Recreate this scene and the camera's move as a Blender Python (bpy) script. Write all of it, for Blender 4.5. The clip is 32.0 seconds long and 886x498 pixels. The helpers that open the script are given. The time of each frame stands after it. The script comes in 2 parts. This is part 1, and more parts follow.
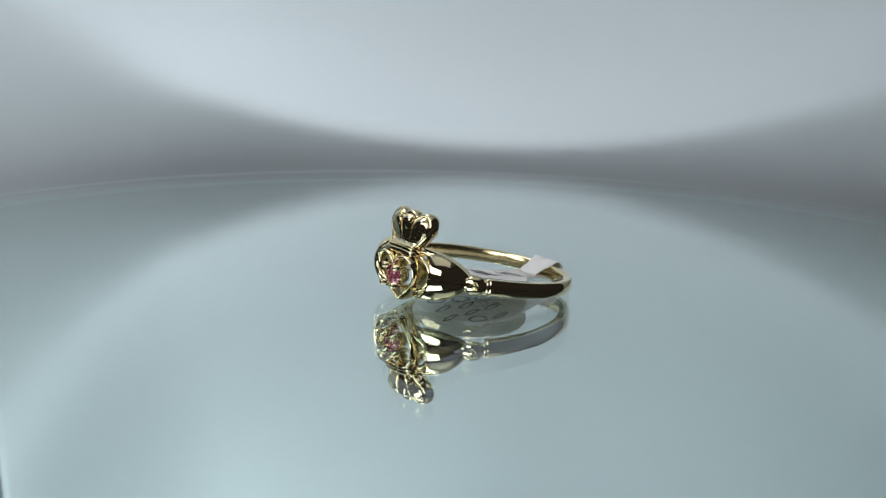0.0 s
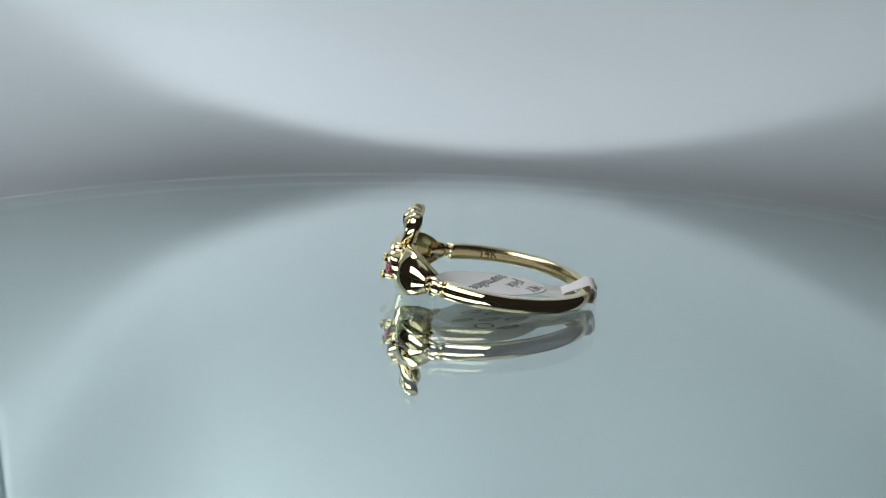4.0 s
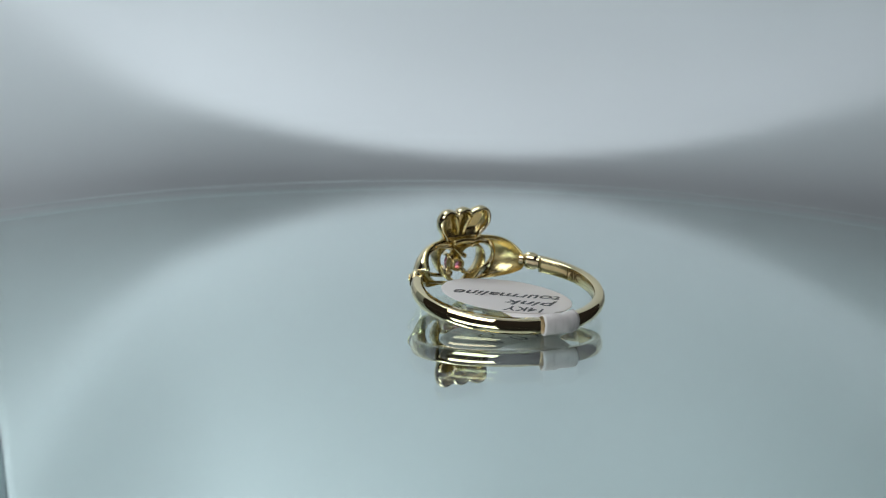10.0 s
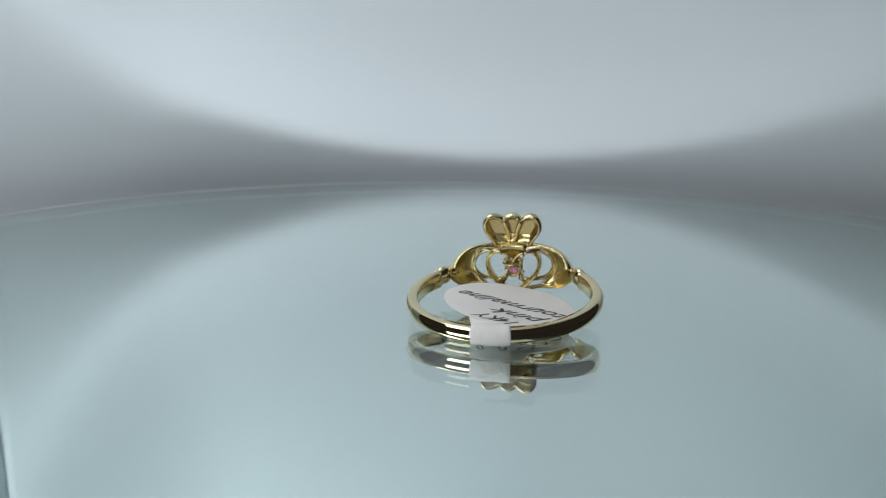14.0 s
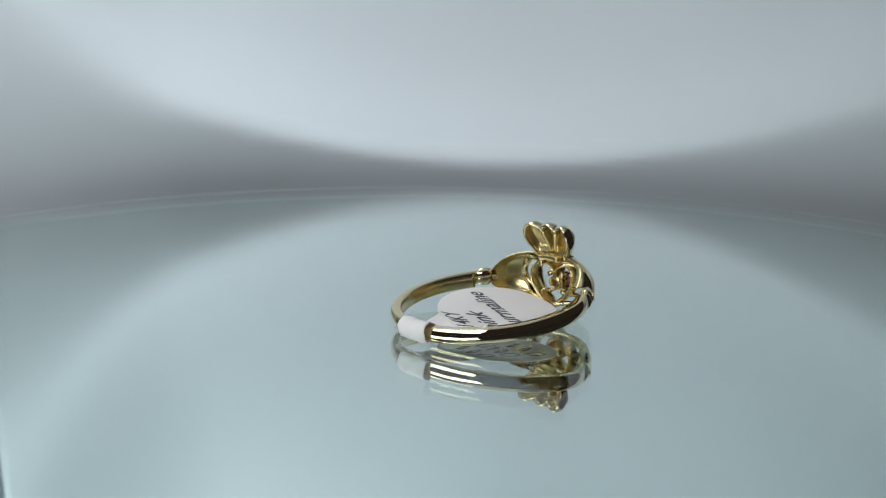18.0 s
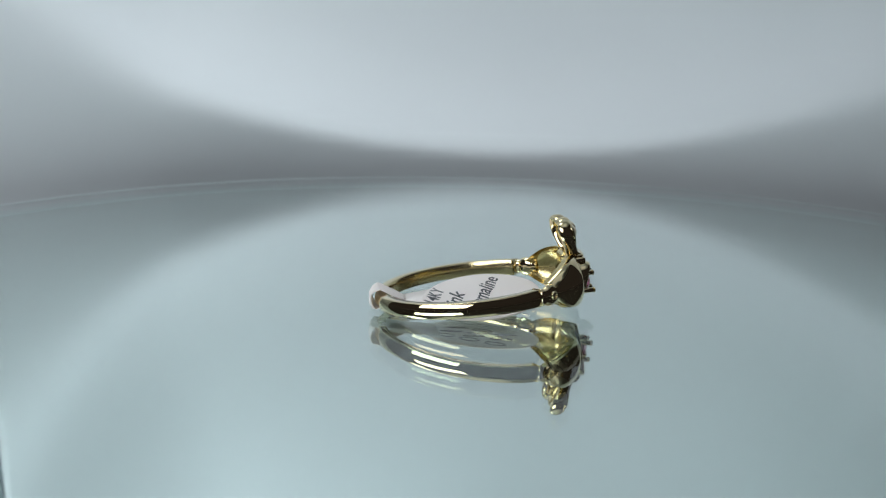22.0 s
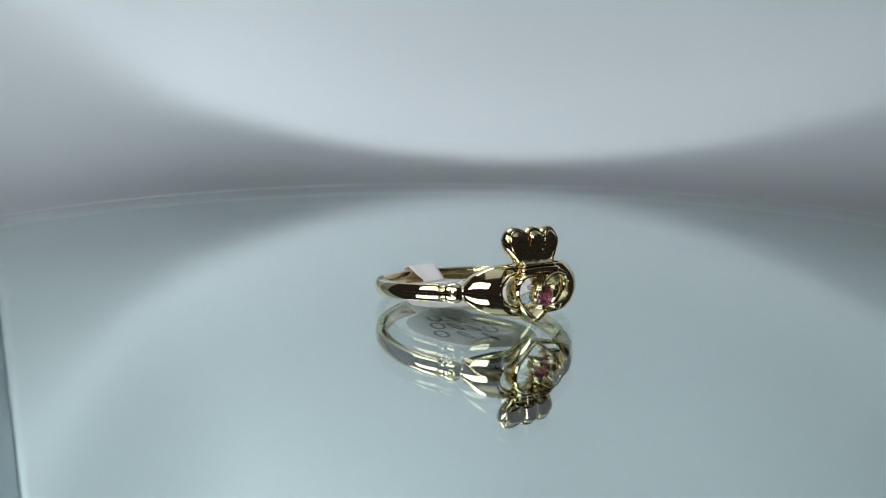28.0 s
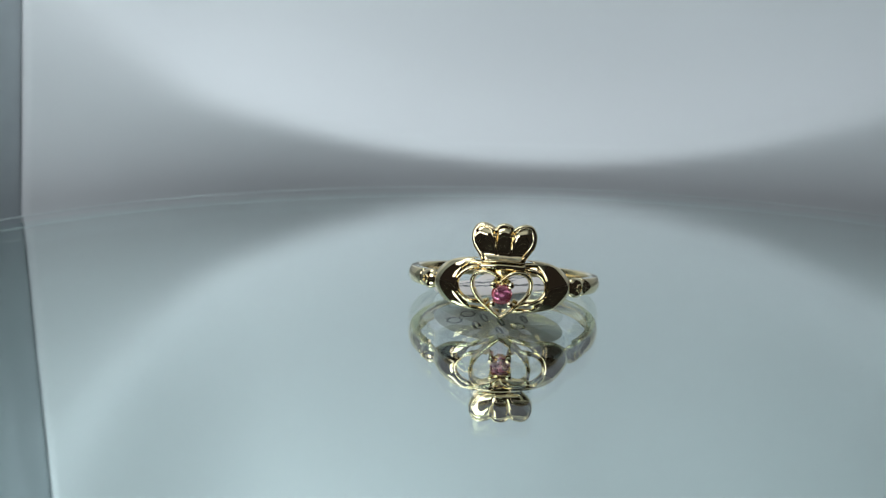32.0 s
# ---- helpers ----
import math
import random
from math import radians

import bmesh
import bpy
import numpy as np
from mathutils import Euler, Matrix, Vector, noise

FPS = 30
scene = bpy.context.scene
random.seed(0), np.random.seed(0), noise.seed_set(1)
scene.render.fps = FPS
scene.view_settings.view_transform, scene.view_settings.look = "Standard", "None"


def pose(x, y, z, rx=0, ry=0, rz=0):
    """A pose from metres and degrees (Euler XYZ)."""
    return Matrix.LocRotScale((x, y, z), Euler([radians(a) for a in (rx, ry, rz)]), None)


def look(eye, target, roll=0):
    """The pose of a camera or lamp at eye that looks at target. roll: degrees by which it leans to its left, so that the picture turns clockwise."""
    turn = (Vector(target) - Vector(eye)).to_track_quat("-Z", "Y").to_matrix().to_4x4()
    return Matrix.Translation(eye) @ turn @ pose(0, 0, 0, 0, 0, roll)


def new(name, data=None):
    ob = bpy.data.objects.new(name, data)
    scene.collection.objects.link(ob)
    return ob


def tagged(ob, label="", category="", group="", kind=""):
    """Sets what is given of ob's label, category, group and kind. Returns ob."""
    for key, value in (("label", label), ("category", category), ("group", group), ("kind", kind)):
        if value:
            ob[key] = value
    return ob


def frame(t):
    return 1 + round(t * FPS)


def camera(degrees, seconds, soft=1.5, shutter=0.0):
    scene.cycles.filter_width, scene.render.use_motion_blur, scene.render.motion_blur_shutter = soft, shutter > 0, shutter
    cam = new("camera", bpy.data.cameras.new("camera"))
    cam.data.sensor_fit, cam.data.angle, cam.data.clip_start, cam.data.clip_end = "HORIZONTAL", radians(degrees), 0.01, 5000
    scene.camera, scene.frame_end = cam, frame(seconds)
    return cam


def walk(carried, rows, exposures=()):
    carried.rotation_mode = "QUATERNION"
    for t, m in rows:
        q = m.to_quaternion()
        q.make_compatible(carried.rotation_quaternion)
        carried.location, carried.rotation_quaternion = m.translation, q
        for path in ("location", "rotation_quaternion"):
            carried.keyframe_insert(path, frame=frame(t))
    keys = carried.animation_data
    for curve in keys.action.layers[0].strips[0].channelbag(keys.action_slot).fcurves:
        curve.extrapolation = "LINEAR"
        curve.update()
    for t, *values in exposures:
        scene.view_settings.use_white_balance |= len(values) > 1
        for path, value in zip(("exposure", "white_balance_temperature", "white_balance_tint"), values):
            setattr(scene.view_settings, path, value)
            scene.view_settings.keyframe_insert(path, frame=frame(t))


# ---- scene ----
cam = camera(40, 32.0, soft=1.2)
cam.data.dof.use_dof, cam.data.dof.focus_distance, cam.data.dof.aperture_fstop = True, 0.118, 64.0


def eye(t, x, y, z, rx, rz, lean):
    """One row of the path, from millimetres and degrees."""
    return t, pose(x * MM, y * MM, z * MM, rx, 0, rz) @ pose(0, 0, 0, 0, 0, lean)


MM = 0.001
PATH = [
    (0.0, -3.60, -122.12, 32.08, 77.419, 0.064, 1.80), (0.5, -3.48, -122.12, 31.84, 77.471, 0.111, 1.81), (1.0, -3.32, -122.12, 31.79, 77.485, 0.156, 1.81), (1.5, -3.16, -122.12, 31.85, 77.468, 0.227, 1.82),
    (2.0, -2.99, -122.12, 32.06, 77.426, 0.294, 1.83), (2.5, -2.77, -122.12, 32.28, 77.415, 0.364, 1.83), (3.0, -2.51, -122.12, 32.55, 77.365, 0.444, 1.84), (3.5, -2.20, -122.12, 32.75, 77.349, 0.540, 1.83),
    (5.5, -1.17, -122.12, 32.14, 77.817, 1.007, 1.77), (6.0, -0.98, -122.12, 31.94, 77.857, 1.067, 1.73), (6.5, -0.94, -122.12, 31.84, 77.883, 1.083, 1.67), (7.0, -0.96, -122.12, 31.80, 77.883, 1.071, 1.59),
    (7.5, -0.98, -122.12, 31.84, 77.870, 1.039, 1.50), (8.0, -1.00, -122.12, 31.92, 77.849, 1.016, 1.40), (8.5, -1.02, -122.12, 32.00, 77.844, 0.990, 1.30), (9.0, -1.03, -122.12, 32.25, 77.789, 0.965, 1.21),
    (9.5, -1.08, -122.12, 32.45, 77.732, 0.940, 1.13), (10.0, -1.03, -122.12, 32.69, 77.684, 0.924, 1.05), (10.5, -1.24, -122.12, 32.84, 77.675, 0.841, 0.98), (11.0, -1.54, -122.12, 32.81, 77.703, 0.739, 0.92),
    (11.5, -1.76, -122.12, 32.97, 77.667, 0.641, 0.87), (12.0, -2.00, -122.12, 33.07, 77.633, 0.555, 0.83), (12.5, -2.26, -122.12, 33.10, 77.627, 0.513, 0.80), (13.0, -2.40, -122.12, 33.06, 77.629, 0.499, 0.78),
    (13.5, -2.57, -122.12, 33.12, 77.626, 0.485, 0.79), (14.0, -2.84, -122.12, 33.16, 77.644, 0.458, 0.81), (14.5, -3.19, -122.12, 33.07, 77.758, 0.375, 0.86), (16.5, -3.88, -122.12, 33.20, 78.003, 0.092, 1.05),
    (17.0, -4.41, -122.12, 33.21, 78.052, -0.036, 1.10), (17.5, -4.72, -122.12, 33.00, 78.061, -0.147, 1.14), (18.0, -5.12, -122.12, 32.61, 78.023, -0.248, 1.18), (18.5, -5.26, -122.12, 32.37, 78.032, -0.329, 1.22),
    (19.0, -5.28, -122.12, 32.27, 78.040, -0.413, 1.26), (19.5, -5.52, -122.12, 32.14, 78.057, -0.464, 1.29), (20.0, -5.87, -122.12, 32.04, 78.054, -0.550, 1.32), (20.5, -6.26, -122.12, 31.86, 78.037, -0.629, 1.35),
    (21.0, -6.65, -122.12, 31.69, 77.931, -0.694, 1.38), (21.5, -6.86, -122.12, 31.69, 77.844, -0.724, 1.40), (22.0, -6.92, -122.12, 31.50, 77.851, -0.720, 1.42), (22.5, -6.97, -122.12, 31.36, 77.884, -0.719, 1.42),
    (23.0, -7.06, -122.12, 31.25, 77.917, -0.726, 1.41), (23.5, -7.22, -122.12, 30.97, 77.979, -0.753, 1.39), (24.0, -7.43, -122.12, 30.95, 78.012, -0.786, 1.35), (24.5, -7.71, -122.12, 30.94, 78.033, -0.790, 1.30),
    (25.0, -7.92, -122.12, 31.04, 78.019, -0.766, 1.24), (25.5, -7.86, -122.12, 31.15, 77.993, -0.678, 1.18), (27.5, -6.71, -122.12, 30.60, 78.396, -0.026, 0.95), (28.0, -6.53, -122.12, 30.40, 78.453, 0.126, 0.91),
    (28.5, -6.28, -122.12, 30.31, 78.479, 0.277, 0.89), (29.0, -6.13, -122.12, 30.37, 78.470, 0.426, 0.90), (29.5, -5.96, -122.12, 30.43, 78.475, 0.577, 0.91), (30.0, -5.66, -122.12, 30.29, 78.573, 0.809, 0.93),
    (30.5, -5.44, -122.12, 29.95, 78.689, 1.048, 0.94), (31.0, -5.27, -122.12, 29.63, 78.817, 1.309, 0.96), (31.5, -4.93, -122.12, 29.44, 78.894, 1.694, 0.98), (32.0, -4.61, -122.12, 29.39, 78.849, 2.100, 1.00),
]
walk(cam, [eye(*row) for row in PATH], exposures=[(0, 0.0), (32, 0.0)])

# ---- light: a dark room, an unseen lamp and an added fill under the lid, and a long lamp beside the lens ----
world = bpy.data.worlds.new("dark_room")
world.use_nodes = True
world.node_tree.nodes["Background"].inputs["Color"].default_value = (0.65, 0.58, 0.60, 1)
world.node_tree.nodes["Background"].inputs["Strength"].default_value = 0.03
scene.world = world


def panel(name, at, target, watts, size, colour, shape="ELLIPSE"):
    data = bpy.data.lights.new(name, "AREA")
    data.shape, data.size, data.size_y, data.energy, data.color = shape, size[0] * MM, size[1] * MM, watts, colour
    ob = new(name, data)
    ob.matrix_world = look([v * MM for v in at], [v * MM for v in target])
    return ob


lid_lamp = panel("lid_lamp", (-60, 36, 118), (-54, 90, 16), 0.088, (90, 90), (0.835, 0.94, 1.0))
lid_lamp.data.spread = radians(138)
# Added overhead panel, no such lamp seen; gives upward-facing gold its mid-tone.
panel("overhead_fill", (0, -52, 148), (0, -40, 0), 0.014, (130, 84), (0.88, 0.95, 1.0), "RECTANGLE")
panel("front_lamp", (-56, -64, 50), (0, 2, 4), 0.052, (94, 36), (0.88, 0.95, 1.0), "RECTANGLE")


# ---- materials ----
def material(name):
    m = bpy.data.materials.new(name)
    m.use_nodes = True
    return m, m.node_tree, m.node_tree.nodes["Principled BSDF"]


def plain(name, colour, rough, metal=0.0, bump=0.0, scale=3000, vary=0.0):
    """A surface with grain at two sizes; scale is per metre."""
    m, tree, b = material(name)
    b.inputs["Base Color"].default_value, b.inputs["Roughness"].default_value, b.inputs["Metallic"].default_value = (*colour, 1), rough, metal
    at = tree.nodes.new("ShaderNodeTexCoord")
    fine, broad = tree.nodes.new("ShaderNodeTexNoise"), tree.nodes.new("ShaderNodeTexNoise")
    fine.inputs["Scale"].default_value, broad.inputs["Scale"].default_value = scale, scale / 12
    fine.inputs["Detail"].default_value = 3
    for n in (fine, broad):
        tree.links.new(at.outputs["Object"], n.inputs["Vector"])
    if vary:
        ramp = tree.nodes.new("ShaderNodeMix")
        ramp.data_type = "RGBA"
        ramp.inputs["A"].default_value = (*[c * (1 - vary) for c in colour], 1)
        ramp.inputs["B"].default_value = (*[min(1, c * (1 + vary)) for c in colour], 1)
        tree.links.new(broad.outputs["Fac"], ramp.inputs["Factor"])
        tree.links.new(ramp.outputs["Result"], b.inputs["Base Color"])
    if bump:
        bp = tree.nodes.new("ShaderNodeBump")
        bp.inputs["Strength"].default_value, bp.inputs["Distance"].default_value = bump, 0.00005
        tree.links.new(fine.outputs["Fac"], bp.inputs["Height"])
        tree.links.new(bp.outputs["Normal"], b.inputs["Normal"])
    return m


GOLD = plain("polished_gold", (0.79, 0.66, 0.41), 0.05, 1.0, 0.10, 900, 0.05)
CAST = plain("cast_gold", (0.78, 0.65, 0.36), 0.20, 1.0, 0.35, 2600, 0.10)
MATT = plain("unpolished_gold", (0.74, 0.60, 0.29), 0.27, 1.0, 0.6, 1600, 0.12)
STAMP = plain("stamped_gold", (0.16, 0.11, 0.05), 0.35, 1.0, 0.3, 4000, 0.1)
PAPER = plain("white_paper", (0.97, 0.885, 0.85), 0.6, 0.0, 0.25, 2500, 0.04)
# paper lets some light through
tree = PAPER.node_tree
through_paper, both = tree.nodes.new("ShaderNodeBsdfTranslucent"), tree.nodes.new("ShaderNodeMixShader")
through_paper.inputs["Color"].default_value = (0.90, 0.88, 0.84, 1)
both.inputs[0].default_value = 0.20
tree.links.new(tree.nodes["Principled BSDF"].outputs[0], both.inputs[1])
tree.links.new(through_paper.outputs[0], both.inputs[2])
tree.links.new(both.outputs[0], tree.nodes["Material Output"].inputs["Surface"])
INK = plain("black_ink", (0.03, 0.03, 0.035), 0.45, 0.0, 0.1, 3000, 0.2)
DRUM = plain("matt_white_sheet", (0.68, 0.69, 0.70), 0.75, 0.0, 0.06, 700, 0.012)
STRIP = plain("strip_grey", (0.30, 0.33, 0.345), 0.9, 0.0, 0.5, 2500, 0.1)
FLAP = plain("dark_grey_cloth", (0.16, 0.18, 0.19), 0.9, 0.0, 0.5, 2500, 0.1)
LID_BOUNCE = plain("bounce_white", (0.78, 0.80, 0.81), 0.9, 0.0, 0.4, 2500, 0.08)
DUST = plain("grey_dust", (0.10, 0.10, 0.10), 0.9, 0.0, 0.3, 5000, 0.2)
BASE = plain("white_plastic", (0.70, 0.71, 0.72), 0.4, 0.0, 0.1, 1500, 0.03)

# silvering under the glass, slightly green
SILVER, tree, b = material("silvered_backing")
b.inputs["Base Color"].default_value, b.inputs["Roughness"].default_value, b.inputs["Metallic"].default_value = (0.87, 0.97, 0.955, 1), 0.0, 1.0

# glass face: its own faint mirror image over what lies beneath
FACE, tree, b = material("glass_face")
tree.nodes.remove(b)
clear, gloss, mix, facing, power, level = [tree.nodes.new("ShaderNode" + n) for n in ("BsdfTransparent", "BsdfGlossy", "MixShader", "LayerWeight", "Math", "MapRange")]
gloss.inputs["Roughness"].default_value = 0.0
clear.inputs["Color"].default_value = (0.98, 0.995, 0.99, 1)
facing.inputs["Blend"].default_value = 0.5
power.operation, power.inputs[1].default_value = "POWER", 5.0
level.inputs["To Min"].default_value, level.inputs["To Max"].default_value = 0.04, 0.95
tree.links.new(facing.outputs["Facing"], power.inputs[0])
tree.links.new(power.outputs[0], level.inputs["Value"])
tree.links.new(level.outputs[0], mix.inputs[0])
tree.links.new(clear.outputs[0], mix.inputs[1])
tree.links.new(gloss.outputs[0], mix.inputs[2])
tree.links.new(mix.outputs[0], tree.nodes["Material Output"].inputs["Surface"])

# ground edge of the glass
EDGE, tree, b = material("ground_glass_edge")
b.inputs["Base Color"].default_value, b.inputs["Roughness"].default_value = (0.62, 0.67, 0.67, 1), 0.5
glow, both = tree.nodes.new("ShaderNodeBsdfTranslucent"), tree.nodes.new("ShaderNodeMixShader")
glow.inputs["Color"].default_value = (0.74, 0.80, 0.80, 1)
tree.links.new(b.outputs[0], both.inputs[1])
tree.links.new(glow.outputs[0], both.inputs[2])
tree.links.new(both.outputs[0], tree.nodes["Material Output"].inputs["Surface"])

# pink stone
STONE, tree, b = material("pink_stone")
b.inputs["Base Color"].default_value, b.inputs["Roughness"].default_value = (1.0, 0.36, 0.56, 1), 0.01
b.inputs["Transmission Weight"].default_value, b.inputs["IOR"].default_value = 0.92, 1.62


# ---- mesh helpers, in millimetres ----
def mesh_of(name, bm, mat, smooth=True, behind=None):
    me = bpy.data.meshes.new(name)
    bmesh.ops.scale(bm, vec=(MM, MM, MM), verts=bm.verts)
    bmesh.ops.recalc_face_normals(bm, faces=bm.faces)
    for f in bm.faces:
        f.smooth = smooth
    bm.to_mesh(me)
    bm.free()
    me.materials.append(mat)
    if behind:
        me.materials.append(behind)
    return me


def part(name, bm, mat, parent, label="", smooth=True, behind=None):
    ob = new(name, mesh_of(name, bm, mat, smooth, behind))
    ob.parent = parent
    return tagged(ob, label)


def thing(name, label, category, kind=""):
    ob = new(name)
    ob.empty_display_size = 0.005
    return tagged(ob, label, category, kind=kind)


def loft(rings, closed=False, cap=True, bm=None, split=None):
    """A skin over rings of points; every ring is a closed loop of the same count. From place split on it has the second material."""
    bm = bm or bmesh.new()
    rows = [[bm.verts.new(p) for p in r] for r in rings]
    n = len(rows[0])
    for a, c in zip(rows, rows[1:] + (rows[:1] if closed else [])):
        for i in range(n):
            f = bm.faces.new((a[i], a[(i + 1) % n], c[(i + 1) % n], c[i]))
            f.material_index = 1 if split and i >= split else 0
    if cap and not closed:
        bm.faces.new(rows[0])
        bm.faces.new(rows[-1])
    return bm


def tube(path, ra, rb=None, side=(0, 1, 0), n=10, closed=False, taper=None, bm=None, split=None):
    """A rod along a path: ra across, rb along the given side direction."""
    rb = rb or ra
    pts = [Vector(p) for p in path]
    rings = []
    for i, p in enumerate(pts):
        before = pts[i - 1] if (closed or i) else p
        after = pts[(i + 1) % len(pts)] if (closed or i < len(pts) - 1) else p
        way = (after - before).normalized()
        s = Vector(side)
        s = (s - way * s.dot(way)).normalized()
        o = way.cross(s)
        k = taper(i / max(1, len(pts) - 1)) if taper else 1
        rings.append([p + o * ra * k * math.cos(a) + s * rb * k * math.sin(a) for a in [2 * math.pi * j / n for j in range(n)]])
    return loft(rings, closed, True, bm, split)


def ball(at, r, scale=(1, 1, 1), bm=None, n=14):
    bm = bm or bmesh.new()
    made = bmesh.ops.create_uvsphere(bm, u_segments=n, v_segments=max(6, n // 2), radius=r)["verts"]
    for v in made:
        v.co = Vector((v.co.x * scale[0], v.co.y * scale[1], v.co.z * scale[2])) + Vector(at)
    return bm


def turned(profile, n=96, bm=None):
    """A solid of revolution about z from (radius, z) pairs, as a closed section."""
    return loft([[(r * math.cos(a), r * math.sin(a), z) for r, z in profile] for a in [2 * math.pi * i / n for i in range(n)]], True, bm=bm)


def smooth_line(points, n):
    """A gliding curve through a few points."""
    pts = [Vector(p) for p in points]
    out = []
    for i in range(len(pts) - 1):
        p0, p1, p2, p3 = pts[max(0, i - 1)], pts[i], pts[i + 1], pts[min(len(pts) - 1, i + 2)]
        for k in range(n):
            t = k / n
            out.append(0.5 * (2 * p1 + (p2 - p0) * t + (2 * p0 - 5 * p1 + 4 * p2 - p3) * t * t + (3 * p1 - p0 - 3 * p2 + p3) * t ** 3))
    return out + [pts[-1]]


def step(a, b, x):
    t = min(1.0, max(0.0, (x - a) / (b - a)))
    return t * t * (3 - 2 * t)


# ---- the drum and the turntable ----
LIP_R = 93.0
GLASS = 0.82
LID = 152.0
DRUM_END = 145.7


# The fold is added shape: it turns the sheet bright above, dark below.
def lip_z(a):
    """Height of the fold in the sheet, lowest at the back."""
    return 2.7 + 56.0 * (1 - math.cos(a - radians(87.5))) + 11.0 * step(121, 148, math.degrees(a))


def sheet_r(s, d, lean, tilt):
    """The sheet leans in up to the fold, stands upright for d, then flares out and rises again."""
    if s < 0:
        return LIP_R - lean * s + 0.016 * lean * s * s
    out = max(0.0, s - d)
    return LIP_R - 0.02 * min(s, d) + 20.0 * (1 - math.exp(-out / 8.5)) - tilt * 42.0 * (1 - math.exp(-out / 42.0))


def soft_r(s, w, d, lean, tilt):
    return sum(sheet_r(s + w * k / 4, d, lean, tilt) * g for k, g in zip(range(-4, 5), (1, 3, 6, 9, 10, 9, 6, 3, 1))) / 48


def sheet_at(a, z, out=0.0):
    deg, up = math.degrees(a), lip_z(a) - 2.7
    # Lean and tilt differ round the sheet to brighten or darken each side.
    upright, far, near = step(108, 138, deg), step(114, 152, deg), step(82, 34, deg)
    r = soft_r(z - lip_z(a), 1.3 + (0.25 + 0.35 * upright) * up, 1.1 + 0.16 * up, 0.26 - 0.21 * upright, 0.13 + 0.70 * near + 0.95 * far) + out
    return (r * math.cos(a), r * math.sin(a), z)


def sheet_end(z):
    """The angle at which the sheet is cut off by an upright plane."""
    a = radians(DRUM_END)
    for k in range(6):
        x, y, _ = sheet_at(a, z)
        a = radians(21.35) + math.acos((-48.8 + 0.050 * z) / math.hypot(x, y))
    return a


def build_drum():
    drum = thing("photo_drum", "curved matt white sheet standing round the turntable", "backdrop", "structure")
    n, m = 120, 110
    zs = [-13.9 + (LID + 13.4) * k / m for k in range(m + 1)]
    ends = [sheet_end(z) for z in zs]
    grid = []
    for i in range(n + 1):
        turn = [radians(33) + (e - radians(33)) * i / n for e in ends]
        grid.append([sheet_at(a, z) for a, z in zip(turn, zs)] + [sheet_at(a, z, 0.8) for a, z in zip(turn[::-1], zs[::-1])])
    part("sheet", loft(grid), DRUM, drum)
    # The lid is unseen, added in white to bounce light onto ring and tag.
    bm = turned([(0.01, LID), (126, LID), (126, LID + 2), (0.01, LID + 2)], 96)
    ob = new("added_lid", mesh_of("added_lid", bm, LID_BOUNCE))
    tagged(ob, "added unseen white lid that bounces light down inside the curved white sheet", "lid", kind="structure")
    return drum


def build_table():
    bm = bmesh.new()
    bmesh.ops.create_grid(bm, x_segments=2, y_segments=2, size=900)
    bmesh.ops.translate(bm, verts=bm.verts, vec=(0, 0, -14))
    ob = new("ground", mesh_of("ground", bm, FLAP))
    tagged(ob, "dark grey table top under the turntable", "table", kind="structure")


def build_strip():
    """A wavy grey strip that carries on where the white sheet ends."""
    zs = [-13.9 + (LID + 13.4) * k / 30 for k in range(31)]
    rings = []
    for i in range(20):
        turn = [sheet_end(z) - radians(1) + radians(20) * i / 19 for z in zs]
        wave = 1.0 + 0.5 * abs(math.sin(i * 0.9))
        inner = [sheet_at(a, z, wave) for a, z in zip(turn, zs)]
        outer = [sheet_at(a, z, wave + 0.6) for a, z in zip(turn[::-1], zs[::-1])]
        rings.append(inner + outer)
    ob = new("side_strip", mesh_of("side_strip", loft(rings), STRIP))
    tagged(ob, "grey strip beside the white sheet", "curtain", kind="structure")


def build_turntable():
    top = thing("turntable", "round mirror-glass turntable plate with a pale ground rim", "turntable")
    part("base", turned([(0.01, -5), (70, -5), (73, -3), (73, -1.4), (0.01, -1.4)]), BASE, top)
    part("foot", turned([(0.01, -14), (40, -14), (42, -12), (42, -5), (0.01, -5)], 64), BASE, top)
    bm = bmesh.new()
    bmesh.ops.create_circle(bm, cap_ends=True, segments=160, radius=81.6)
    bmesh.ops.translate(bm, verts=bm.verts, vec=(0, 0, -GLASS))
    part("silvering", bm, SILVER, top, smooth=False)
    bm = bmesh.new()
    bmesh.ops.create_circle(bm, cap_ends=True, segments=160, radius=81.6)
    ob = part("glass_face", bm, FACE, top, smooth=False)
    ob.visible_shadow = False
    part("rim", turned([(81.62, 0.003), (81.94, 0.004), (82.0, -0.06), (82.0, -0.14), (81.92, -0.14)], 160), EDGE, top)
    speck = mesh_of("speck", ball((0, 0, 0), 0.06, (1.6, 1, 0.5), n=6), DUST)
    rng = random.Random(4)
    for x, y in [(13.0, -3.4), (-18.8, 6.4), (14.1, -4.4), (12.0, -7.9), (9.2, 11.5)] + [(rng.uniform(-45, 45), rng.uniform(-45, 45)) for k in range(7)]:
        ob = new("dust_speck", speck)
        ob.parent = top
        ob.matrix_basis = pose(x * MM, y * MM, 0.03 * MM, 0, 0, rng.uniform(0, 180))
    return top


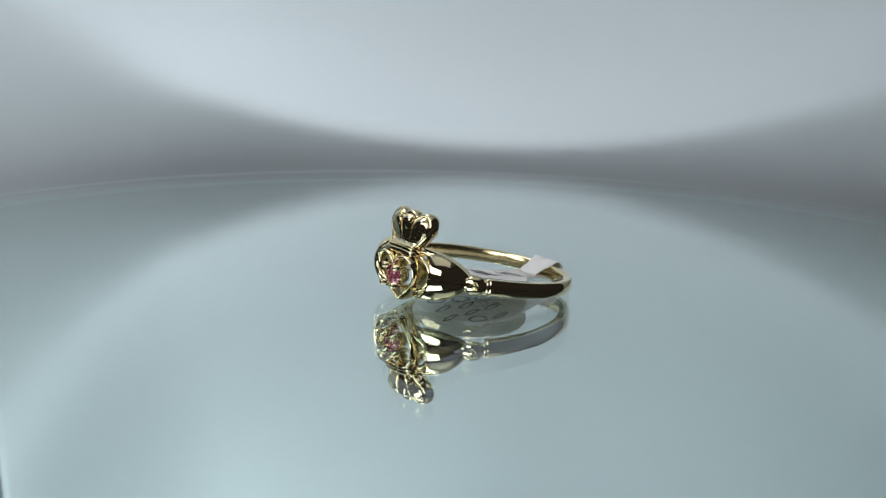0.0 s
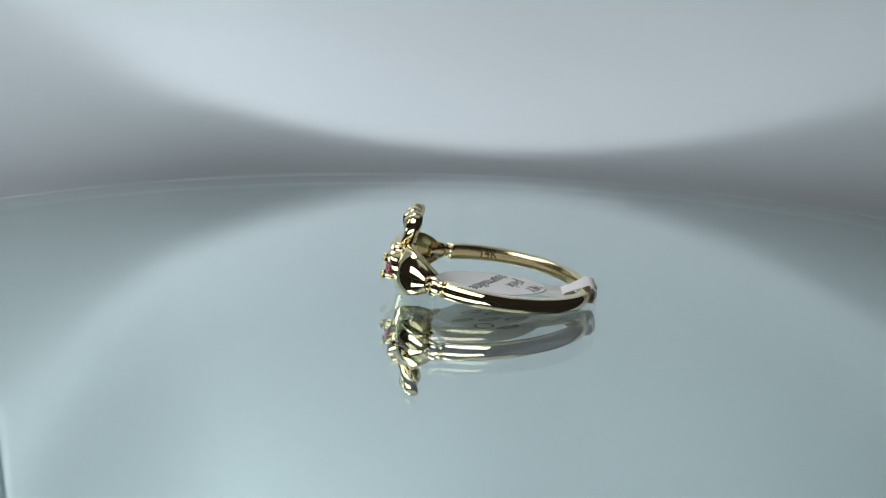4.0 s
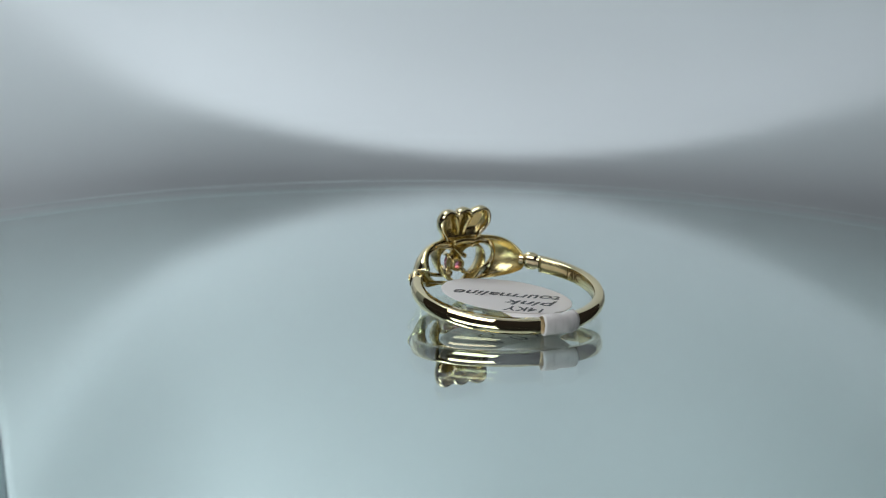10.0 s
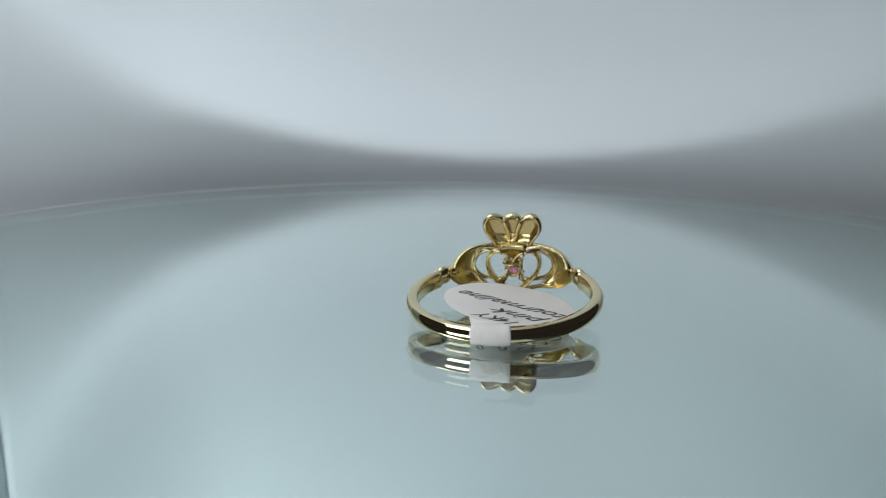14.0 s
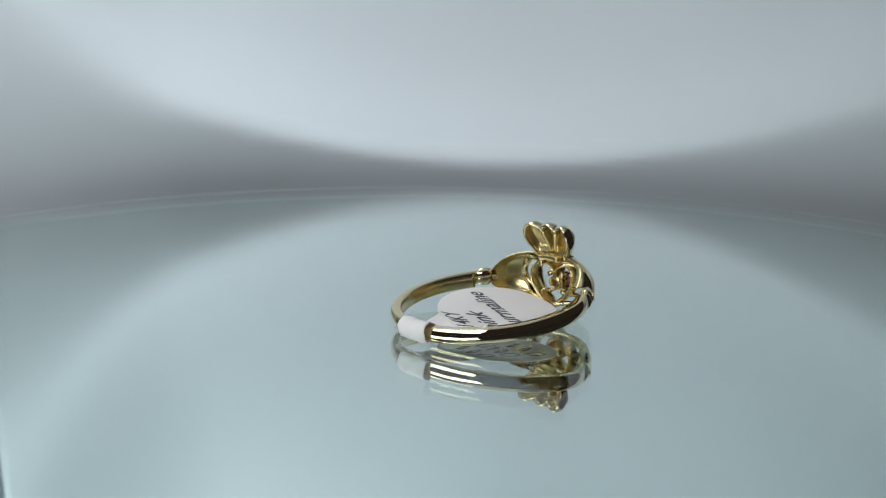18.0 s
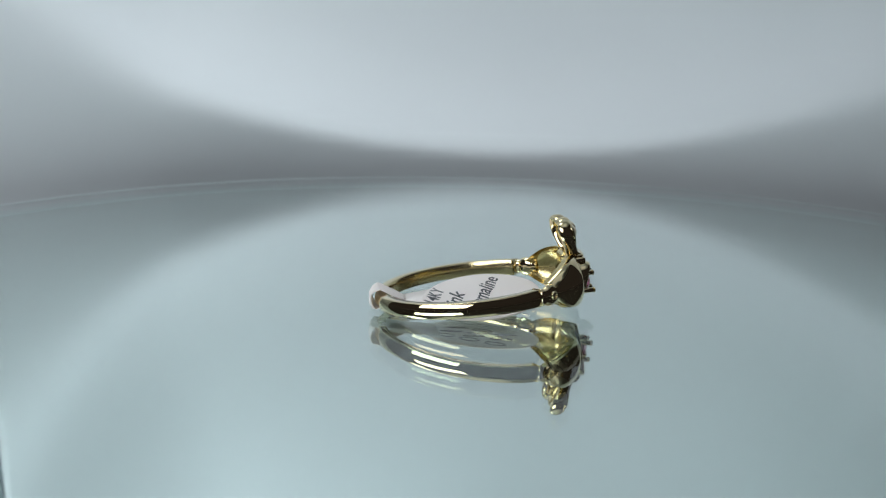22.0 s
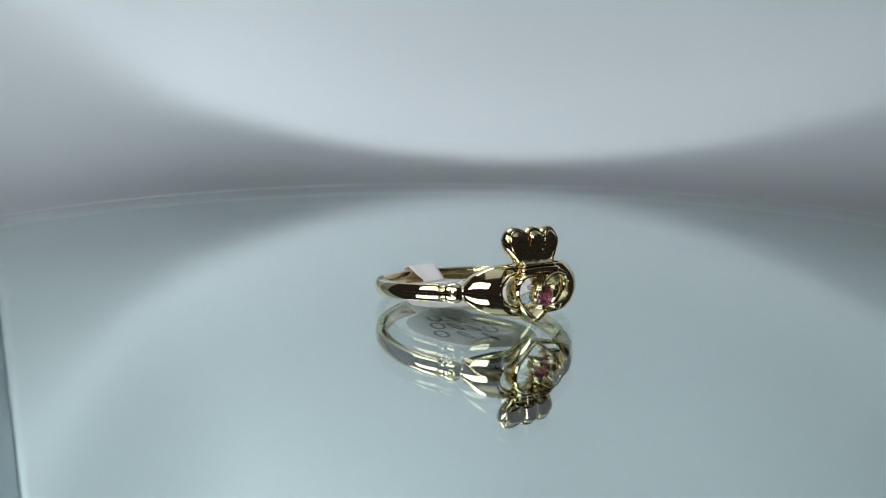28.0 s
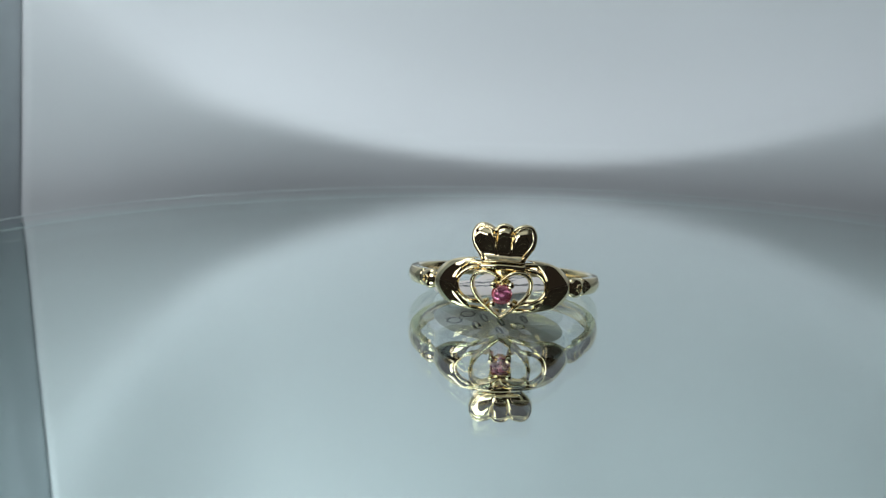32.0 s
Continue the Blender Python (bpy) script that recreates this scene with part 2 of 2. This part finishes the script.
# ---- the ring, in its own space: the finger's way is z, the heart looks to -y ----
def on_band(u, z, h):
    """u: millimetres along the shoulder from the front's middle; h: out from the band's middle surface."""
    a = u / 10.6
    r = 10.0 + 0.6 * math.cos(min(1.2, abs(a)) * 1.3) + h
    return (r * math.sin(a), -r * math.cos(a), z)


def build_shank(ring):
    rings = []
    n = 96
    for i in range(n + 1):
        a = radians(-35.6 + 251.2 * i / n)
        off = abs(i / n - 0.5) * 2
        hh = 0.74 + 0.10 * off ** 3
        ro, ri = 9.85 + 0.10 * off ** 3, 8.80
        skin = [-0.9 + 0.15 * k for k in range(13)]
        face = [(ro + 0.08 - 0.27 * k * k, hh * k) for k in skin]
        sec = [(ri, -hh + 0.10), (ri + 0.10, -hh), (ro - 0.30, -hh), (ro - 0.22, -0.985 * hh), (ro - 0.165, -0.95 * hh)] + face + [(ro - 0.165, 0.95 * hh), (ro - 0.22, 0.985 * hh), (ro - 0.30, hh), (ri + 0.10, hh), (ri, hh - 0.10)]
        rings.append([(r * math.cos(a), r * math.sin(a), z) for r, z in sec])
    shank = part("shank", loft(rings, split=22), GOLD, ring, behind=CAST)
    mark = words("14K", 1.3, 0)
    for v in mark.verts:
        a = radians(185) - v.co.x / 8.8 + 1.3 / 8.8
        v.co = Vector((8.8 * math.cos(a), 8.8 * math.sin(a), v.co.y - 0.38)) * (1 - 0.004 * (v.co.z < 0.01))
    part("hallmark", mark, STAMP, shank, "stamped hallmark", smooth=False)


def words(text, size, shear):
    """A flat mesh of lettering in the xy plane, in millimetres, a hair thick."""
    cu = bpy.data.curves.new("lettering", "FONT")
    cu.body, cu.size, cu.shear, cu.extrude, cu.resolution_u, cu.offset = text, size, shear, 0.012, 3, 0.010 * size
    ob = new("lettering", cu)
    bpy.context.view_layer.update()
    me = ob.evaluated_get(bpy.context.evaluated_depsgraph_get()).to_mesh()
    bm = bmesh.new()
    bm.from_mesh(me)
    bpy.data.objects.remove(ob)
    bpy.data.curves.remove(cu)
    return bm


def knuckle_k(t):
    """Girth of the knuckle along its length: waist, boss, groove, collar."""
    u = 7.3 + 2.85 * t
    k = 0.70 if u < 9.0 else 0.80
    k = max(k, 1.04 * max(0.0, 1 - abs((u - 8.74) / 1.16) ** 2.6) ** 0.5)
    return max(k, 0.90 * max(0.0, 1 - abs((u - 10.00) / 0.16) ** 2.2) ** 0.5)


def build_bead(ring, side):
    """The little knuckle between shank and shoulder: a soft collar and a boss with a dimple."""
    core = [on_band(side * (7.3 + 2.85 * k / 70), 0, -0.52) for k in range(71)]
    boss = part("knuckle", tube(core, 0.62, 0.96, (0, 0, 1), 28, taper=knuckle_k), GOLD, ring)
    c = on_band(side * 8.74, 0, -0.52)
    ring_pts = []
    out = Vector((c[0], c[1], 0)).normalized()
    across = Vector((-out.y, out.x, 0))
    mid = Vector(c) + out * 0.65
    for j in range(24):
        a = 2 * math.pi * j / 24
        ring_pts.append(mid + across * 0.36 * math.cos(a) + Vector((0, 0, 0.38 * math.sin(a))))
    part("dimple_ring", tube(ring_pts, 0.07, 0.10, out, 10, True), GOLD, boss)
    disc = [[mid + out * h + across * r * math.cos(2 * math.pi * j / 20) + Vector((0, 0, r * math.sin(2 * math.pi * j / 20))) for j in range(20)] for r, h in ((0.34, -0.30), (0.34, -0.02), (0.27, -0.01), (0.16, 0.02), (0.04, 0.05))]
    part("dimple", loft(disc), CAST, boss)


def leaf_half(u):
    """Half the leaf's height: full at the heart, drawn in to the knuckle."""
    q = min(1.0, max(0.0, (u - 2.0) / 6.1))
    return 0.60 + 1.92 * (1 - q ** 2.8)


def leaf_h(u, z):
    full = 1.30 - 0.50 * step(3.8, 8.2, u)
    fall = 0.80 * ((u - 4.8) / 3.2) ** 2.2 if u > 4.8 else 0.0
    return full * (0.92 - min(1.1, abs(z / (1.08 * leaf_half(u))) ** 2.2)) - fall - 0.20


def build_shoulder(ring, side):
    """A full leaf from the knuckle to the heart, open towards the heart and hollow behind."""
    rings = []
    n, m = 44, 40
    for i in range(n + 1):
        w = i / n
        front, back = [], []
        for k in range(m + 1):
            v = math.sin(math.pi / 2 * (2 * k / m - 1))
            start = 2.3 + 1.98 * max(0.0, 1 - v * v) ** 0.5
            u = start + (7.92 - start) * w
            z = v * leaf_half(u) * (1.03 if v > 0 else 0.96) + 0.06
            edge = min(1.0, (1 - abs(v)) / 0.10, 0.25 + w / 0.10)
            drop = 0.26 * (1 - math.sqrt(max(0.0, 1 - (1 - edge) ** 2)))
            front.append(on_band(side * u, z, leaf_h(u, z) - drop))
            back.append(on_band(side * u, z, leaf_h(u, z) - 0.42 - 0.40 * (1 - edge)))
        rings.append(front + back[::-1])
    part("shoulder", loft(rings, split=m), GOLD, ring, behind=MATT)
    pts = []
    for i in range(37):
        a = radians(-122 + 244 * i / 36)
        u, z = 2.30 + 1.98 * math.cos(a), 1.66 * math.sin(a) + 0.08
        pts.append(on_band(side * u, z, leaf_h(u, z) - 0.46 - 1.0 * step(2.9, 1.2, u)))
    part("opening_lip", tube(pts, 0.22, 0.34, (0, -1, 0), 12), GOLD, ring)
    # arms from the leaf to the crown's band and to the heart's foot
    for line in (((1.4, 1.95), (2.6, 2.18), (3.9, 2.14), (5.0, 1.85)), ((0.25, -2.62), (1.2, -2.46), (2.4, -2.30), (3.8, -2.10), (5.0, -1.80))):
        pts = smooth_line([on_band(side * u, z, leaf_h(u, z) - 0.30 - (0.55 if z > 0 else 1.25) * step(3.8, 0.8, u)) for u, z in line], 6)
        part("arm", tube(pts, 0.32, 0.46, (0, 1, 0), 12, taper=lambda t: 1.0 - 0.55 * t), GOLD, ring)


def heart_curve(n=80, w=2.82, top=1.50, tip=-3.0, y=-10.66):
    pts = []
    for i in range(n):
        a = 2 * math.pi * i / n
        x = math.copysign(abs(math.sin(a)) ** (1.8 + 1.0 * max(0.0, math.cos(a))), math.sin(a))
        z = (13 * math.cos(a) - 5 * math.cos(2 * a) - 2 * math.cos(3 * a) - math.cos(4 * a))
        z = (z + 17) / (11.9 + 17)
        pts.append((w * x, y - 0.3 * (1 - abs(x)) + 1.35 * (1 - z), tip + (top - tip) * z))
    return pts


GEM = (0.1, -11.45, -0.62)


def build_heart(ring):
    bm = tube(heart_curve(), 0.255, 0.98, (0, 1, 0), 16, True, split=8)
    ball((0, -9.57, -2.90), 0.25, (1, 3.2, 1), bm)
    ball((0, -10.92, 0.55), 0.26, (1, 3.2, 1), bm)
    part("heart_frame", bm, MATT, ring, behind=GOLD)
    pts = [(GEM[0] + 0.80 * math.cos(a), GEM[1] + 0.55, GEM[2] + 0.80 * math.sin(a)) for a in [2 * math.pi * j / 28 for j in range(28)]]
    part("setting", tube(pts, 0.18, 0.30, (0, 1, 0), 8, True), CAST, ring)
    cup = []
    for j in range(28):
        a = 2 * math.pi * j / 28
        cup.append([(GEM[0] + r * math.cos(a), GEM[1] + y, GEM[2] + r * math.sin(a)) for r, y in ((0.98, 0.5), (0.74, 1.5), (0.46, 1.5), (0.62, 0.95), (0.80, 0.5))])
    part("cup", loft(cup, True), MATT, ring)
    for sx, sz in ((-1, 1), (1, 1), (-1, -1), (1, -1)):
        x, z = GEM[0] + sx * 0.84, GEM[2] + sz * 0.90
        prong = part("prong", tube([(x, GEM[1] + 1.3, z), (x, GEM[1] - 0.70, z)], 0.27, 0.27, (0, 0, 1), 12), GOLD, ring)
        part("prong_tip", ball((x, GEM[1] - 0.72, z), 0.30, (1, 0.5, 1)), GOLD, prong)
        far = (sx * (0.55 if sz > 0 else 1.06), -10.7 if sz > 0 else -10.1, 0.62 if sz > 0 else -1.78)
        part("strut", tube([(x, GEM[1] + 1.0, z), far], 0.21, 0.34, (0, 1, 0), 8), MATT, ring)
    part("notch_bridge", tube(smooth_line([(0, -10.75, 1.75), (0, -10.95, 1.05), (0.04, -11.12, 0.40), (0.1, -11.15, 0.05)], 4), 0.80, 0.36, (0, 1, 0), 14, taper=lambda t: 1.0 - 0.5 * t), MATT, ring)
    rings = []
    for r, y in ((0.52, -0.42), (0.80, -0.26), (1.0, -0.03), (1.0, 0.03), (0.66, 0.42), (0.30, 0.78), (0.03, 0.98)):
        half = 0.5 * (len(rings) % 2)
        rings.append([(GEM[0] + r * math.cos(2 * math.pi * (j + half) / 10), GEM[1] + y, GEM[2] + r * math.sin(2 * math.pi * (j + half) / 10)) for j in range(10)])
    bm = loft(rings)
    bmesh.ops.triangulate(bm, faces=[f for f in bm.faces if len(f.verts) == 4])
    part("stone", bm, STONE, ring, "faceted round pink stone", smooth=False)


def crown_y(x, z):
    """The fan leans back a little and bends back to both sides."""
    return -10.35 + 0.17 * (z - 2) + 0.05 * x * x


CROWN_KNOTS = (0, 0.18, 0.30, 0.5, 0.7, 0.88, 1.0)
CROWN_TOP = smooth_line([(0, 0, 5.86), (0.54, 0, 5.70), (0.88, 0, 5.36), (1.4, 0, 5.66), (2.1, 0, 5.84), (2.66, 0, 5.58), (2.92, 0, 4.95)], 8)


def crown_at(f, g):
    """A point of the fan: f across from -1 to 1, g up from 0 to 1."""
    a = abs(f)
    i = float(np.interp(a, CROWN_KNOTS, range(0, 49, 8)))
    k = min(47, int(i))
    p = CROWN_TOP[k].lerp(CROWN_TOP[k + 1], i - k)
    bx = 1.80 * a
    return math.copysign(bx + (p.x - bx) * step(-0.12, 0.80, g), f), 2.5 + (p.z - 2.5) * g


def crown_swell(f, g):
    """How far the front stands out: a hollow flare at the foot, and three beaded lobes above with two grooves between them."""
    a = abs(f)
    cut = 0.30
    foot = 0.34 + 0.42 * step(0.12, 0.64, g) + 0.46 * max(0.0, 1 - g / 0.17) ** 1.3 - 0.16 * step(0.78, 1.0, g)
    up = step(0.45, 0.85, g)
    if a > cut:
        d = min((1 - a) * 2.3, (a - cut) * 2.5, (1 - g) * 2.9)
        lobe = 0.24 * step(0.0, 0.95, d)
    else:
        d = min((cut - a) * 2.5, (1 - g) * 2.2)
        lobe = 0.26 * step(0.0, 0.42, d)
    groove = math.exp(-((a - cut) / 0.065) ** 2) * step(0.15, 0.75, g)
    edge = min(1.0, (1 - a) / 0.10) * min(1.0, (1.0 - g) / 0.10)
    return (foot + lobe * up - 0.40 * groove) * math.sqrt(max(0.0, 1 - (1 - edge) ** 2)) + 0.05


def build_crown(ring):
    # a squared bar with a thin fillet on it, between heart and crown
    def bar(w, z, high, deep, y, power):
        rings = []
        for k in range(25):
            f = k / 12 - 1
            end = 1 - 0.30 * max(0.0, (abs(f) - 0.94) / 0.06) ** 2
            mid = Vector((w * f, y + 0.16 * f * f, z - 0.10 * f * f))
            rings.append([mid + Vector((0, -deep * end * math.copysign(abs(math.cos(b)) ** power, math.cos(b)), high * end * math.copysign(abs(math.sin(b)) ** power, math.sin(b)))) for b in [2 * math.pi * j / 28 for j in range(28)]])
        return loft(rings)
    part("crown_bar", bar(2.26, 1.97, 0.36, 0.78, -10.66, 0.72), GOLD, ring)
    part("crown_fillet", bar(2.02, 2.45, 0.15, 0.74, -10.56, 0.8), GOLD, ring)
    part("crown_back_boss", bar(1.30, 2.36, 0.40, 0.55, -9.66, 1.0), MATT, ring)
    rings = []
    rows = [k / 30 for k in range(31)]
    for i in range(121):
        f = -1 + i / 60
        front, back = [], []
        for g in rows:
            x, z = crown_at(f, g)
            front.append((x, crown_y(x, z) - crown_swell(f, g), z))
            hollow = step(0, 0.22, 1 - abs(f)) * step(0, 0.2, 1 - g) * step(0.05, 0.35, g)
            back.append((x, crown_y(x, z) + 0.34 - 0.62 * hollow, z))
        rings.append(front + back[::-1])
    part("crown_fan", loft(rings, split=len(rows)), GOLD, ring, behind=MATT)
    edge = [crown_at(1, k / 8) for k in range(9)] + [crown_at(1 - k / 24, 1) for k in range(1, 48)] + [crown_at(-1, 1 - k / 8) for k in range(9)]
    part("crown_rim", tube([(x, crown_y(x, z) + 0.02, z) for x, z in edge], 0.27, 0.62, (0, 1, 0), 16), GOLD, ring)
    # a bead that runs round each side lobe and ends in the groove
    for s in (-1, 1):
        line = []
        for f, g in ((0.93, 0.14), (0.94, 0.35), (0.95, 0.60), (0.93, 0.82), (0.84, 0.94), (0.66, 0.965), (0.49, 0.93), (0.40, 0.80), (0.365, 0.62), (0.35, 0.44)):
            x, z = crown_at(s * f, g)
            line.append((x, crown_y(x, z) - max(0.50, 0.92 * crown_swell(f, g)), z))
        part("lobe_bead", tube(smooth_line(line, 6), 0.13, 0.15, (0, 1, 0), 10, taper=lambda t: 1.0 - 0.35 * abs(2 * t - 1) ** 3), GOLD, ring)
    # two ridges on the hollow back, behind the grooves
    for s in (-1, 1):
        line = [(0.32 * s, 2.9), (0.50 * s, 3.9), (0.88 * s, 5.05)]
        part("back_ridge", tube(smooth_line([(x, crown_y(x, z) + 0.06, z) for x, z in line], 6), 0.30, 0.32, (0, 1, 0), 12, taper=lambda t: 0.7 + 0.5 * t), MATT, ring)


def build_ring():
    ring = thing("ring", "polished yellow gold ring with crowned heart and pink stone", "ring")
    build_shank(ring)
    for side in (-1, 1):
        build_bead(ring, side)
        build_shoulder(ring, side)
    build_heart(ring)
    build_crown(ring)
    return ring


# ---- the paper tag, in the ring's space ----
TAG_TURN = radians(-21)


def on_tag(x, y, up=0.0):
    """A point of the oval label: x along its writing, y towards the tape."""
    c, s = math.cos(TAG_TURN), math.sin(TAG_TURN)
    px, py = c * x - s * y, 0.35 + s * x + c * y
    return (px, py, -0.82 + 0.045 * py + 0.125 * px + 0.03 * math.sin(x * 0.7 + y * 0.4) + up)


def build_tag():
    tag = thing("paper_tag", "white oval paper price tag taped round the ring's back", "price tag")
    n = 64
    rim = [(6.85 * math.cos(2 * math.pi * i / n), 5.9 * math.sin(2 * math.pi * i / n)) for i in range(n)]
    rows = [[on_tag(x * k, y * k - 1.2, 0.05) for x, y in rim] for k in (1.0, 0.985, 0.75, 0.5, 0.25, 0.02)]
    under = [[(x, y, z - 0.1) for x, y, z in r] for r in rows]
    label = part("oval_label", loft(under[::-1] + rows), PAPER, tag)
    # writing on the upper face, three lines from the tape towards the heart
    for text, size, x0, y0, length in (("14KY", 2.1, -3.4, 2.7, 5.0), ("pink", 2.4, -4.9, 0.3, 5.8), ("tourmaline", 2.4, -6.2, -2.2, 11.9)):
        bm = words(text, size, 0.6)
        wide = length / max(v.co.x for v in bm.verts)
        for v in bm.verts:
            wob = 0.06 * math.sin(v.co.x * 2.1)
            x, y = v.co.x * wide, v.co.y + wob
            v.co = Vector(on_tag(x0 + x, y0 + y + x * 0.04, 0.062 if v.co.z < 0 else 0.075))
        part("writing", bm, INK, label, "handwritten black ink", smooth=False)
    # unreadable writing beneath: plain strokes
    for row, (y, count) in enumerate(((-3.6, 3), (-0.9, 4), (1.7, 3))):
        for k in range(count):
            x = -3.9 + k * (7.6 / count) + 0.3 * row
            pts = [on_tag(x + 0.72 * math.sin(j * 0.75 + k), y + 1.0 * math.cos(j * 0.75 + 2 * k), -0.065) for j in range(9)]
            part("stroke", tube(pts, 0.145, 0.012, (0, 0, 1), 6), INK, label)
    # sleeve of paper tape round the shank, open at its ends
    outer, inner = [], []
    for i in range(15):
        a = radians(90 - 12.5 + 21.5 * i / 14)
        sec = []
        for j in range(20):
            b = 2 * math.pi * j / 20
            cr, cz = math.cos(b), math.sin(b)
            r = 9.42 + (1.02 * cr ** 0.8 if cr > 0 else -2.5 * (-cr) ** 1.1)
            z = 0.10 + 1.12 * math.copysign(abs(cz) ** 0.8, cz) * (1 + 0.72 * min(0.0, cr)) + 0.55 * min(0.0, cr)
            z = max(z, -0.72)
            sec.append((r + 0.07 * math.sin(i * 0.9 + j * 1.3) + 0.05 * math.sin(i * 2.3), z + 0.06 * math.sin(i * 1.1 + 2 * j) + 0.05 * math.sin(i * 0.5)))
        outer.append([(r * math.cos(a), r * math.sin(a), z) for r, z in sec])
        inner.append([((9.30 + (r - 9.30) * 0.95) * math.cos(a), (9.30 + (r - 9.30) * 0.95) * math.sin(a), z * 0.93) for r, z in sec])
    part("tape_sleeve", loft(outer + inner[::-1], closed=True), PAPER, tag)
    rings = []
    for k in range(6):
        y = 3.6 + 0.95 * k
        w = 3.3 - 0.22 * k
        z = -0.95 + 0.045 * y
        tip = 0.125 * w * (1 - 0.6 * k / 5)
        rings.append([(-w - 0.1, y, z - tip), (w - 0.1, y, z + tip), (w - 0.1, y, z + tip + 0.08), (-w - 0.1, y, z - tip + 0.08)])
    part("neck", loft(rings), PAPER, tag)
    return tag


TURN = [
    (0.0, 320.11), (1.0, 310.25), (2.0, 300.39), (3.0, 290.75),
    (3.5, 285.98), (5.5, 265.58), (6.0, 260.64), (7.0, 250.87),
    (8.0, 241.32), (9.0, 231.64), (10.0, 222.02), (11.0, 212.35),
    (12.0, 202.80), (13.0, 193.16), (14.0, 183.52), (14.5, 178.67),
    (16.5, 159.25), (17.0, 154.45), (18.0, 144.73), (19.0, 135.02),
    (20.0, 125.30), (21.0, 115.50), (22.0, 105.69), (23.0, 96.11),
    (24.0, 86.76), (25.0, 77.49), (25.5, 72.67), (27.5, 52.61),
    (28.0, 47.64), (29.0, 37.81), (30.0, 28.20), (31.0, 18.74),
    (32.0, 9.26),
]
RING_AT = pose(-2.3 * MM, 3.07 * MM, 1.97 * MM, 0, 2.0, -11.5) @ pose(0, 0, 0, -7.1)


def motions():
    walk(turntable, [(t, pose(0, 0, 0, 0, 0, a)) for t, a in TURN])
    walk(ring, [(t, pose(0, 0, 0, 0, 0, a) @ RING_AT) for t, a in TURN])
    walk(tag, [(t, pose(0, 0, 0, 0, 0, a) @ RING_AT) for t, a in TURN])


build_table()
build_drum()
build_strip()
turntable = build_turntable()
ring = build_ring()
tag = build_tag()
motions()
